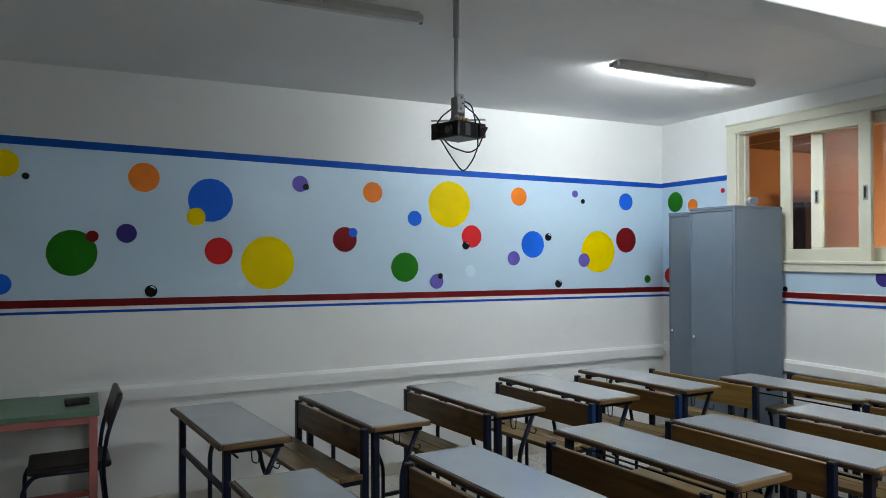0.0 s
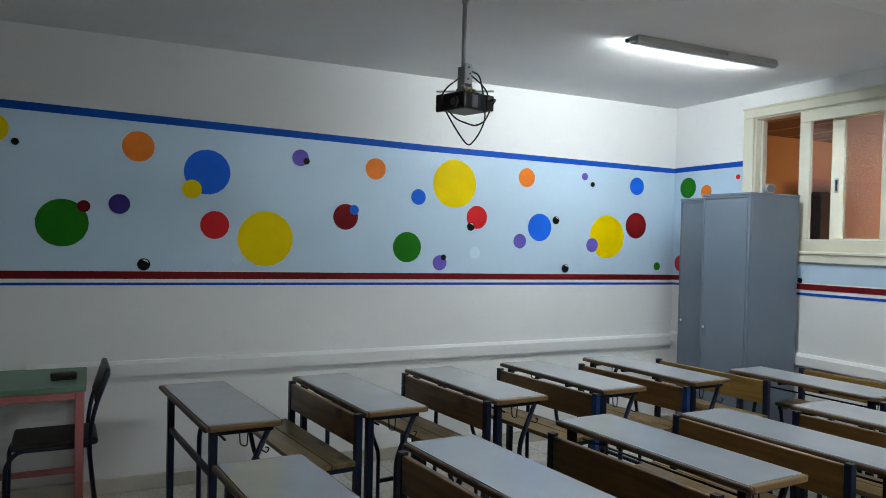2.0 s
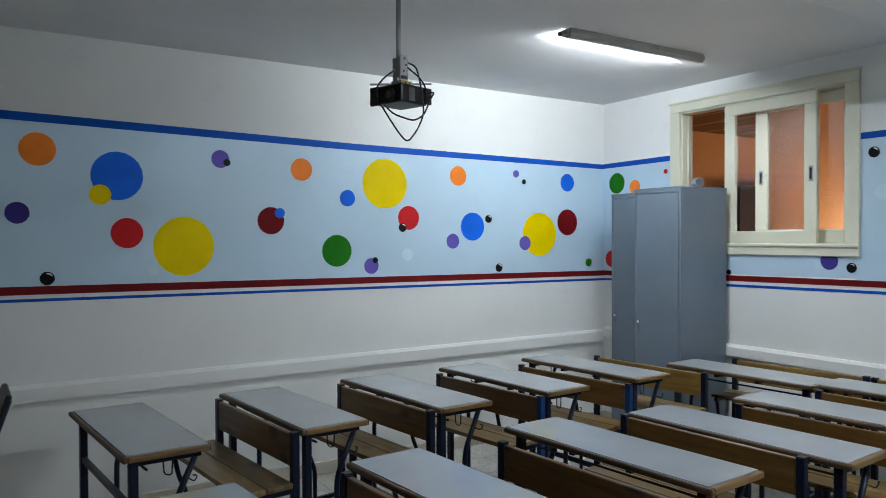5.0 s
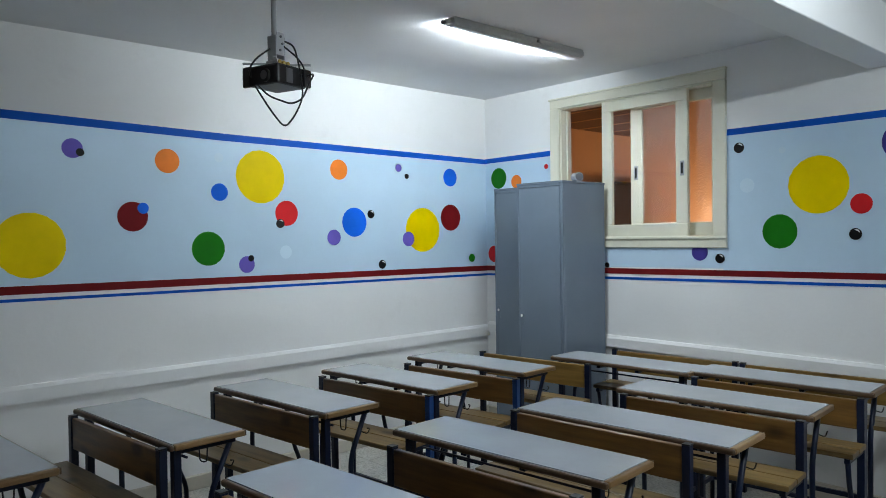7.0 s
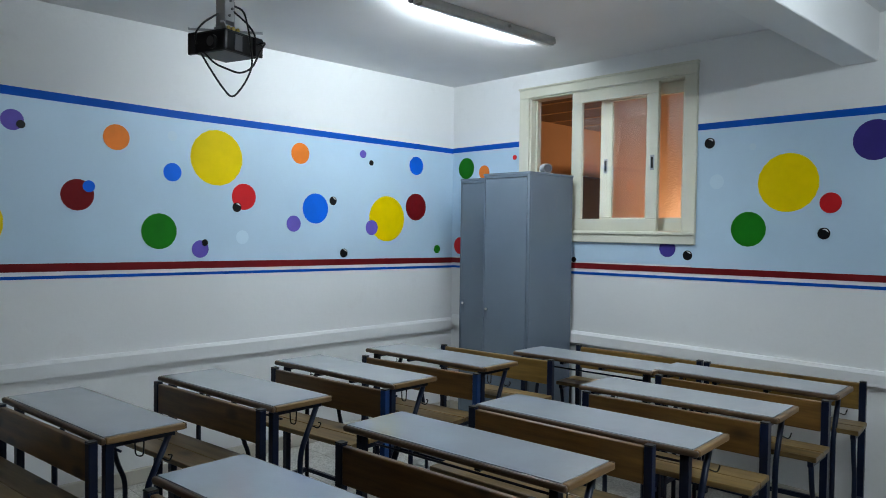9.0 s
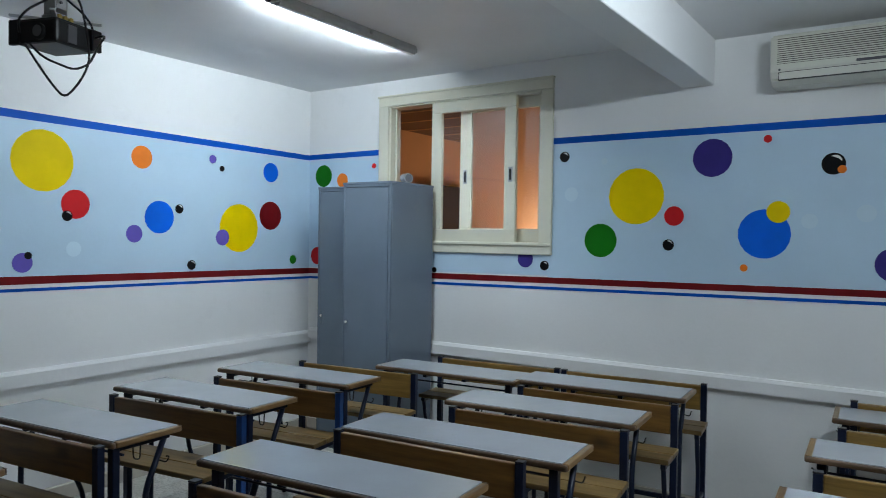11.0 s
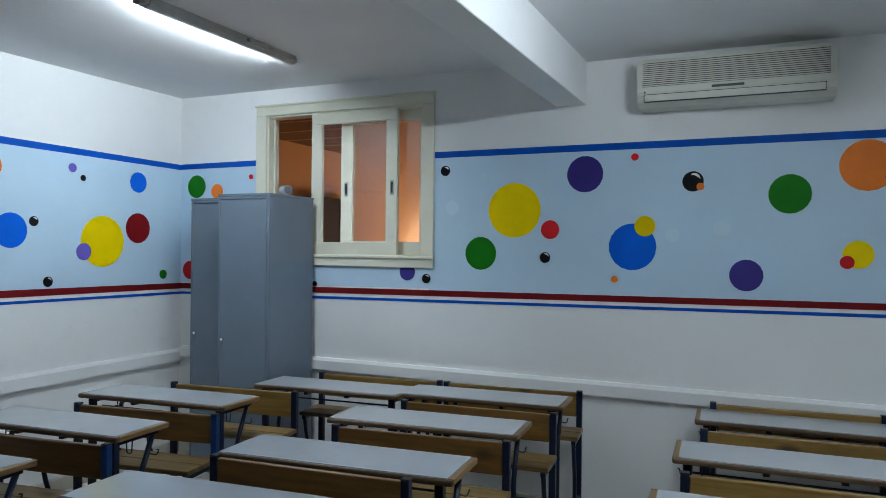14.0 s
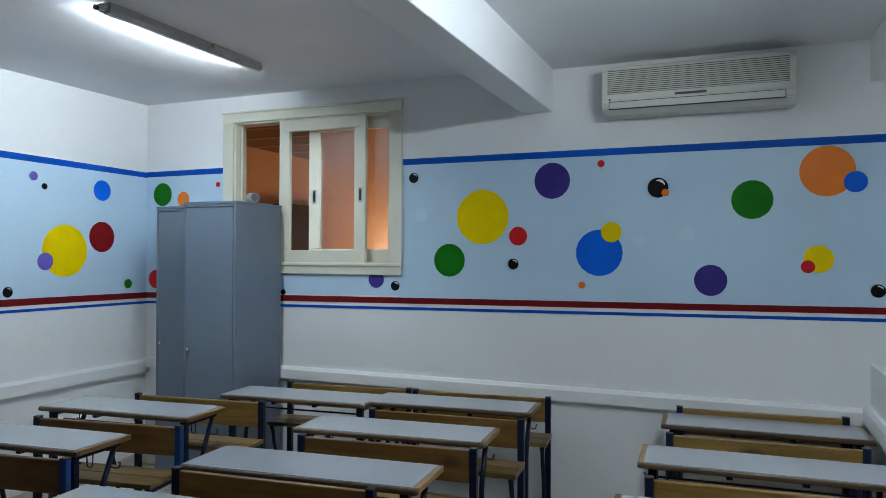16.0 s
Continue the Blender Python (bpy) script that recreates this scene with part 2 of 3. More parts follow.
solid("floor", box(B(), (XW - 0.2, YS - 0.2, -0.12), (XE + THICK - 0.001, YN + 0.2, -0.004)), SKIRT, "grey mortar bed under the terrazzo floor tiles", "floor")
FLOOR = bpy.data.objects["floor"]
solid("ceiling", box(B(), (XW - 0.2, BEAM_S, ZC), (XE + THICK - 0.001, YN + 0.2, ZC + 0.15)), CEIL, "white painted plaster ceiling", "ceiling")
solid("ceiling_south", box(B(), (XW - 0.2, YS - 0.2, ZS), (XE + THICK - 0.001, BEAM_S, ZC + 0.15)), CEIL, "white painted plaster ceiling beside the beam", "ceiling")
solid("ceiling_beam", box(B(), (XW, BEAM_S, BEAM_Z), (XE, BEAM_N, ZC), 0.004), WALL, "white painted concrete ceiling beam", "beam")
wall_north = solid("wall_north", box(B(), (XW - 0.2, YN, 0), (XE + THICK, YN + 0.2, ZC)), WALL, "white wall with a pale blue band of painted circles", "wall")
solid("wall_west", box(B(), (XW - 0.2, YS, 0), (XW, YN, ZC)), WALL, "plain white painted wall", "wall")
solid("wall_south", box(B(), (XW - 0.2, YS - 0.2, 0), (XE + THICK - 0.001, YS, ZC)), WALL, "plain white painted wall", "wall")
bm = B()
box(bm, (XE, YS, 0), (XE + THICK, YN, WZ0))
box(bm, (XE, YS, WZ1), (XE + THICK, YN, ZC))
box(bm, (XE, YS, WZ0), (XE + THICK, WY0, WZ1))
box(bm, (XE, WY1, WZ0), (XE + THICK, YN, WZ1))
wall_east = solid("wall_east", bm, WALL, "white wall with painted circles and a sliding window", "wall")
solid("wall_low", box(B(), (4.05, YS, 0), (XE, PIER_Y, 1.055), 0.006), WALL, "white painted low wall below the band", "wall")
solid("ceiling_beam_south", box(B(), (XW, PIER_Y - 0.25, 2.49), (XE, PIER_Y, ZS), 0.004), WALL, "white painted concrete ceiling beam", "beam")


def ledge(bm, a, b, face, normal, z0, z1, depth=0.035):
    """A projecting ledge along a wall, with a chamfered top."""
    prof = [(0, z0), (depth, z0), (depth, z1 - 0.02), (depth * 0.6, z1), (0, z1)]
    axis = 0 if normal[1] else 1
    sign = normal[0] + normal[1]
    poly = [(face + sign * d, z) for d, z in prof]
    prism(bm, poly, axis, a, b)


bm = B()
ledge(bm, -0.16, XE, YN, (0, -1), 0.697, 0.791, 0.03)
solid("trim_north", bm, WALL, "white painted plaster ledge along the wall", "trim")
bm = B()
ledge(bm, PIER_Y + 0.036, YN - 0.036, XE, (-1, 0), 0.735, 0.818)
solid("trim_east", bm, WALL, "white painted plaster ledge under the window", "trim")
bm = B()
ledge(bm, 4.05, XE, PIER_Y, (0, 1), 0.75, 0.84)
solid("trim_pier", bm, WALL, "white painted plaster ledge on the low wall", "trim")
solid("baseboard", box(B(), (XW, YN - 0.028, 0), (XE, YN, 0.088), 0.004), SKIRT, "beige tiled skirting along the floor", "baseboard")
solid("baseboard_east", box(B(), (XE - 0.028, PIER_Y, 0), (XE, YN - 0.028, 0.088), 0.003), SKIRT, "beige tiled skirting along the floor", "baseboard")


# ---- the painted band ----
def slab_n(bm, x0, x1, z0a, z1a, z0b, z1b, proud):
    """A coat of paint on the north wall between two heights at each end."""
    v = [bm.verts.new((x, YN - d, z)) for d in (0, proud) for x, z in ((x0, z0a), (x1, z0b), (x1, z1b), (x0, z1a))]
    for f in ((4, 5, 6, 7), (0, 1, 5, 4), (1, 2, 6, 5), (2, 3, 7, 6), (3, 0, 4, 7)):
        bm.faces.new([v[i] for i in f])
    return bm


def slab_e(bm, y0, y1, z0a, z1a, z0b, z1b, proud):
    v = [bm.verts.new((XE - d, y, z)) for d in (0, proud) for y, z in ((y0, z0a), (y1, z0b), (y1, z1b), (y0, z1a))]
    for f in ((4, 5, 6, 7), (0, 1, 5, 4), (1, 2, 6, 5), (2, 3, 7, 6), (3, 0, 4, 7)):
        bm.faces.new([v[i] for i in f])
    return bm


XB, XM = -0.395, 2.3   # the band's west end and the bend in its hand-painted top stripe
# heights: at the west end, at the corner, at the pier
part("painted_band", slab_n(slab_n(B(), XB, XM, 1.325, 2.255, 1.31, 2.205, 0.0015), XM, XE, 1.31, 2.205, 1.298, 2.185, 0.0015), PALE, wall_north, "pale blue painted band")
part("painted_stripe", slab_n(slab_n(B(), XB - 0.05, XM, 2.246, 2.294, 2.19, 2.236, 0.003), XM, XE, 2.19, 2.236, 2.172, 2.212, 0.003), STRIPE_BLUE, wall_north, "blue painted stripe")
part("painted_stripe", slab_n(B(), XB - 0.05, XE, 1.288, 1.334, 1.254, 1.298, 0.003), STRIPE_RED, wall_north, "maroon painted stripe")
part("painted_stripe", slab_n(B(), XB - 0.05, XE, 1.250, 1.266, 1.212, 1.231, 0.003), STRIPE_BLUE, wall_north, "thin blue painted stripe")
part("painted_stripe", slab_n(B(), XB - 0.05, XB, 1.872, 2.246, 1.872, 2.246, 0.003), STRIPE_BLUE, wall_north, "blue painted upright stripe")
part("painted_stripe", slab_n(B(), XB - 0.05, XB, 1.334, 1.855, 1.334, 1.855, 0.003), STRIPE_RED, wall_north, "maroon painted upright stripe")
CASE_S, CASE_N = 2.748, 4.185
for a, b in ((-0.7, CASE_S + 0.03), (CASE_N - 0.03, YN)):
    part("painted_band", slab_e(B(), a, b, 1.335, 2.200, 1.305, 2.190, 0.0015), PALE, wall_east, "pale blue painted band")
    part("painted_stripe", slab_e(B(), a, b, 2.178, 2.220, 2.175, 2.215, 0.003), STRIPE_BLUE, wall_east, "blue painted stripe")
part("painted_band", slab_e(B(), CASE_S + 0.03, CASE_N - 0.03, 1.325, 1.47, 1.312, 1.47, 0.0015), PALE, wall_east, "pale blue painted band")
part("painted_stripe", slab_e(B(), -0.7, YN, 1.308, 1.342, 1.256, 1.298, 0.003), STRIPE_RED, wall_east, "maroon painted stripe")
part("painted_stripe", slab_e(B(), -0.7, YN, 1.27, 1.288, 1.214, 1.232, 0.003), STRIPE_BLUE, wall_east, "thin blue painted stripe")

NORTH_DOTS_GREEN = [(0.01, 1.61, 0.138), (2.18, 1.5, 0.108), (4.5, 1.37, 0.034)]
NORTH_DOTS_MAROON = [(0.12, 1.71, 0.035), (1.72, 1.7, 0.088), (4.26, 1.71, 0.108)]
NORTH_DOTS_PURPLE = [(0.31, 1.73, 0.059)]
NORTH_DOTS_VIOLET = [(1.4, 2.08, 0.055), (2.44, 1.39, 0.055), (3.72, 2.09, 0.029), (3.12, 1.56, 0.056), (3.81, 1.54, 0.057)]
NORTH_DOTS_ORANGE = [(0.41, 2.08, 0.091), (1.93, 2.04, 0.074), (3.17, 2.05, 0.073)]
NORTH_DOTS_BLUE = [(0.81, 1.95, 0.14), (1.78, 1.75, 0.033), (2.26, 1.86, 0.056), (3.3, 1.67, 0.107), (4.26, 2.04, 0.073), (-0.36, 1.43, 0.06)]
NORTH_DOTS_YELLOW = [(0.72, 1.84, 0.058), (1.18, 1.54, 0.178), (2.55, 1.97, 0.176), (3.96, 1.61, 0.175), (-0.34, 2.13, 0.079)]
NORTH_DOTS_RED = [(0.86, 1.62, 0.088), (2.74, 1.73, 0.086)]
NORTH_DOTS_BLACK = [(0.45, 1.37, 0.037), (1.44, 2.06, 0.022), (2.47, 1.43, 0.021), (2.69, 1.66, 0.031), (3.8, 2.03, 0.02), (3.45, 1.73, 0.031), (3.55, 1.35, 0.033), (-0.23, 2.06, 0.02)]
NORTH_DOTS = {'green': NORTH_DOTS_GREEN, 'maroon': NORTH_DOTS_MAROON, 'purple': NORTH_DOTS_PURPLE, 'violet': NORTH_DOTS_VIOLET, 'orange': NORTH_DOTS_ORANGE, 'blue': NORTH_DOTS_BLUE, 'yellow': NORTH_DOTS_YELLOW, 'red': NORTH_DOTS_RED, 'black': NORTH_DOTS_BLACK}
EAST_DOTS_GREEN = [(4.76, 2.04, 0.087), (2.42, 1.56, 0.104), (0.66, 1.9, 0.105)]
EAST_DOTS_ORANGE = [(4.56, 2.0, 0.055), (1.58, 1.42, 0.02), (1.11, 1.95, 0.021), (0.3, 2.04, 0.132)]
EAST_DOTS_RED = [(4.24, 2.1, 0.019), (4.82, 1.4, 0.07), (1.97, 1.71, 0.057), (1.47, 2.13, 0.021), (0.39, 1.54, 0.034)]
EAST_DOTS_BLACK = [(3.67, 1.33, 0.019), (2.8, 1.39, 0.031), (2.67, 2.09, 0.033), (2.0, 1.54, 0.033), (1.15, 1.98, 0.057), (0.07, 1.42, 0.034)]
EAST_DOTS_PURPLE = [(2.94, 1.43, 0.056), (1.76, 2.04, 0.108), (0.87, 1.46, 0.086)]
EAST_DOTS_YELLOW = [(2.2, 1.83, 0.169), (1.41, 1.73, 0.059), (0.34, 1.58, 0.072)]
EAST_DOTS_BLUE = [(1.48, 1.61, 0.135), (0.17, 1.98, 0.055)]
EAST_DOTS = {'green': EAST_DOTS_GREEN, 'orange': EAST_DOTS_ORANGE, 'red': EAST_DOTS_RED, 'black': EAST_DOTS_BLACK, 'purple': EAST_DOTS_PURPLE, 'yellow': EAST_DOTS_YELLOW, 'blue': EAST_DOTS_BLUE}


def disc(bm, centre, normal, r, proud, base=0.0, n=40):
    """A round coat of paint, a hair proud of the wall."""
    c, nrm = Vector(centre), Vector(normal)
    side = Vector((0, 0, 1)).cross(nrm).normalized()
    up = Vector((0, 0, 1))
    w = [1 + 0.008 * math.sin(3 * k + centre[2] * 40) for k in range(n)]
    rim = [(side * math.cos(2 * math.pi * k / n) + up * math.sin(2 * math.pi * k / n)) * r * w[k] for k in range(n)]
    a = [bm.verts.new(c + p + nrm * base) for p in rim]
    b = [bm.verts.new(c + p + nrm * proud) for p in rim]
    bm.faces.new(b)
    for k in range(n):
        bm.faces.new((a[k], a[(k + 1) % n], b[(k + 1) % n], b[k]))
    return bm


def shine(bm, centre, normal, r, proud, n=10):
    """The painted white arc on a black ball."""
    c, nrm = Vector(centre), Vector(normal)
    side, up = Vector((0, 0, 1)).cross(nrm).normalized(), Vector((0, 0, 1))
    rows = []
    for k in range(n + 1):
        a = math.radians(20 + 85 * k / n)
        w = 0.10 * math.sin(math.pi * k / n) + 0.02
        d = side * math.cos(a) + up * math.sin(a)
        rows.append([bm.verts.new(c + d * r * q + nrm * proud) for q in (0.72 - w, 0.72 + w)])
    for p, q in zip(rows, rows[1:]):
        bm.faces.new((p[0], p[1], q[1], q[0]))
    return bm


for dots, wall, normal in ((NORTH_DOTS, wall_north, (0, -1, 0)), (EAST_DOTS, wall_east, (-1, 0, 0))):
    for colour, spots in dots.items():
        for u, z, r in spots:
            c = (u, YN, z) if wall is wall_north else (XE, u, z)
            lift = 0.0028 + 0.0006 * (0.18 - r) / 0.04
            part("painted_circle", disc(B(), c, normal, r, lift), DOTS[colour], wall, colour + " painted circle")
            if colour == "black" and r > 0.025:
                part("painted_shine", shine(B(), c, normal, r, lift + 0.0006), DOTS["white"], wall, "white painted highlight arc")

for wall, normal, spots in ((wall_east, (-1, 0, 0), [(1.257, 1.68, 0.04), (0.996, 1.72, 0.045), (2.62, 1.85, 0.045), (2.404, 2.05, 0.02)]), (wall_north, (0, -1, 0), [(2.26, 2.08, 0.03), (2.73, 1.465, 0.045), (1.0, 1.40, 0.03)])):
    for u, z, r in spots:
        c = (u, YN, z) if wall is wall_north else (XE, u, z)
        part("painted_bubble", disc(B(), c, normal, r, 0.0026), BUBBLE, wall, "faint pale painted bubble")

# ---- the window and the corridor beyond ----
win = thing("window_1", "cream painted sliding window, one side open", "window", (XE, 0, 0), kind="structure")


def frame_piece(name, lo, hi, parent, mat=CREAM, bevel=0.004):
    return part(name, box(B(), lo, hi, bevel), mat, parent)


CT, CB = 2.61, 1.458
for lo, hi in (((-0.022, CASE_S, CT - 0.075), (0, CASE_N, CT)), ((-0.022, CASE_S, CB), (0, CASE_N, CB + 0.07)),
               ((-0.022, CASE_S, CB + 0.07), (0, CASE_S + 0.09, CT - 0.075)), ((-0.022, CASE_N - 0.09, CB + 0.07), (0, CASE_N, CT - 0.075))):
    frame_piece("casing_board", lo, hi, win)
for lo, hi in (((-0.034, CASE_S - 0.006, CT - 0.012), (-0.0005, CASE_N + 0.006, CT + 0.004)), ((-0.034, CASE_S - 0.004, CB + 0.058), (-0.0225, CASE_N + 0.004, CB + 0.078))):
    frame_piece("moulding", lo, hi, win)
for lo, hi in (((0.001, WY0, WZ0), (0.125, WY0 + 0.035, WZ1)), ((0.001, WY1 - 0.035, WZ0), (0.125, WY1, WZ1)),
               ((0.001, WY0 + 0.035, WZ1 - 0.02), (0.125, WY1 - 0.035, WZ1)), ((0.001, WY0 + 0.035, WZ0), (0.125, WY1 - 0.035, WZ0 + 0.02))):
    frame_piece("jamb", lo, hi, win)
for y in (WY0 + 0.036, WY1 - 0.05):
    frame_piece("stop_bead", (0.055, y, WZ0 + 0.02), (0.07, y + 0.014, WZ1 - 0.02), win)


def sash(x, y0, y1, z0, z1, pane_mat, grip_y, stile=0.085):
    s = part("sash", box(B(), (x, y0, z1 - 0.08), (x + 0.034, y1, z1), 0.003), CREAM, win, "cream painted sliding sash")
    for lo, hi in (((x, y0, z0), (x + 0.034, y1, z0 + 0.09)), ((x, y0, z0 + 0.09), (x + 0.034, y0 + stile, z1 - 0.08)),
                   ((x, y1 - stile, z0 + 0.09), (x + 0.034, y1, z1 - 0.08))):
        part("sash_bar", box(B(), lo, hi, 0.003), CREAM, s)
    pane = part("pane", box(B(), (x + 0.014, y0 + stile - 0.008, z0 + 0.082), (x + 0.019, y1 - stile + 0.008, z1 - 0.072)), pane_mat, s)
    pane.visible_shadow = False
    b = B()
    box(b, (x - 0.005, grip_y - 0.015, 1.945), (x + 0.001, grip_y + 0.015, 2.045), 0.0025, 2)
    part("finger_pull", b, GREY_METAL, s, "oval metal finger pull")
    # raised black plate, coloured as the shade inside the recess
    part("pull_recess", box(B(), (x - 0.0065, grip_y - 0.008, 1.958), (x - 0.0045, grip_y + 0.008, 2.032), 0.0008), BLACK, s)


sash(0.006, 3.03, 3.715, 1.533, 2.53, PANE, 3.066)
sash(0.075, 2.80, 3.513, 1.541, 2.524, RIPPLED, 3.466, 0.094)

CX, CY, CH = 9.5, 5.4, 2.70
CAB_X, CAB_Z = 6.82, 2.135
solid("corridor_floor", box(B(), (XE + THICK, 0.2, -0.12), (CX, CY, 0)), SKIRT, "corridor floor behind the window", "floor")
solid("corridor_wall", box(B(), (XE + THICK, CY, 0), (CX + 0.15, CY + 0.15, CH)), TAN, "tan painted corridor wall", "wall")
solid("corridor_wall_south", box(B(), (XE + THICK, 0.05, 0), (CX + 0.15, 0.2, CH)), TAN, "tan painted corridor wall", "wall")
solid("corridor_wall_end", box(B(), (CX, 0.2, 0), (CX + 0.15, CY, CH)), TAN, "tan painted corridor wall", "wall")
solid("corridor_wall_corner", box(B(), (XE + THICK, YN + 0.2, 0), (XE + 0.25, CY, CH)), TAN, "tan painted corridor wall", "wall")
bm = B()
box(bm, (XE + THICK, 0.05, CH + 0.03), (CX + 0.15, CY + 0.15, CH + 0.1))
for i in range(10):
    x = XE + THICK + 0.005 + i * 0.46
    box(bm, (x, 0.2, CH), (x + 0.43, CY, CH + 0.029), 0.006)
solid("corridor_ceiling", bm, BROWN, "brown boarded corridor ceiling", "ceiling")
bm = B()
for i in range(10):
    x = XE + THICK + 0.437 + i * 0.46
    box(bm, (x, 0.2, CH - 0.004), (x + 0.026, CY, CH + 0.028))
solid("trim_corridor", bm, TAN, "tan cover strips between the brown ceiling boards", "trim")
solid("corridor_wall_top", box(B(), (XE, 0.05, ZC + 0.15), (XE + THICK, CY + 0.15, ZC + 0.25)), TAN, "tan painted wall above the window", "wall")
corridor_cabinet = thing("corridor_cabinet", "dark grey metal cabinet against the corridor wall", "cabinet", (CAB_X + 0.1, CY - 0.215, 0))
part("body", box(B(), (0, 0, 0), (0.84, 0.21, CAB_Z), 0.005), CABINET_GREY, corridor_cabinet)
part("door", box(B(), (0.01, -0.012, 0.05), (0.415, -0.001, CAB_Z - 0.03), 0.003), CABINET_GREY, corridor_cabinet)
part("door", box(B(), (0.425, -0.012, 0.05), (0.83, -0.001, CAB_Z - 0.03), 0.003), CABINET_GREY, corridor_cabinet)
bulb = bpy.data.lights.new("corridor_bulb", "POINT")
bulb.energy, bulb.color, bulb.shadow_soft_size = CORRIDOR_GLOW, (1.0, 0.56, 0.29), 0.3
bulb_ob = new("corridor_bulb", bulb)
bulb_ob.matrix_basis = pose(8.8, 3.75, 1.45)


# ---- fluorescent lights ----
def tube_light(x0, x1, y, z_ceiling, lit, label, side=0.0, hung_from=0.0):
    """A batten with one tube; side: how far the tube sits beside the batten."""
    t = thing("fluorescent_light", label, "light", ((x0 + x1) / 2, y, z_ceiling), group="fluorescent lights")
    h = (x1 - x0) / 2
    zt = -0.026 if side else -0.058
    prof = [(-0.026, 0), (0.018, 0), (0.018, -0.036), (0.015, -0.049), (-0.016, -0.049), (-0.026, -0.030)] if side else [(-0.03, 0), (0.03, 0), (0.026, -0.036), (-0.026, -0.036)]
    part("batten", prism(B(), prof, 0, -h + 0.012, h - 0.012), FIXTURE, t, "dusty white enamelled batten")
    for s in (-1, 1):
        part("lamp_holder", box(B(), (s * h - 0.011, min(-0.018, side - 0.014), zt - 0.010), (s * h + 0.011, side + 0.004, -0.006), 0.005, 2), FIXTURE, t)
        part("end_knob", rod(B(), (s * (h + 0.009), side - 0.004, zt), (s * (h + 0.026), side - 0.004, zt), 0.012, 14), PLASTIC_DARK, t, "grey rotary lamp end")
        part("tube_cap", rod(B(), (s * (h - 0.012), side, zt), (s * (h - 0.035), side, zt), 0.0128), GREY_METAL, t)
    part("tube", rod(B(), (-h + 0.035, side, zt), (h - 0.035, side, zt), 0.0132), TUBE_LIT if lit else TUBE_OFF, t,
         "glowing fluorescent tube" if lit else "unlit fluorescent tube")
    if hung_from:
        for x in (-0.4, 0.4):
            part("hanger", rod(B(), (x, 0, 0), (x, 0, hung_from - z_ceiling), 0.005, 8), FIXTURE, t)
    part("starter", rod(B(), (0.12, -0.028, -0.02), (0.12, -0.05, -0.02), 0.011), FIXTURE, t)
    return t


tube_light(2.86, 3.99, 3.37, ZC, True, "lit white fluorescent batten on the ceiling", 0.036)
tube_light(0.29, 1.49, 3.14, ZC, False, "unlit fluorescent batten on the ceiling", 0.042)
tube_light(2.0, 3.19, 0.45, 2.60, True, "lit white fluorescent batten hanging below the ceiling", 0.0, ZS)


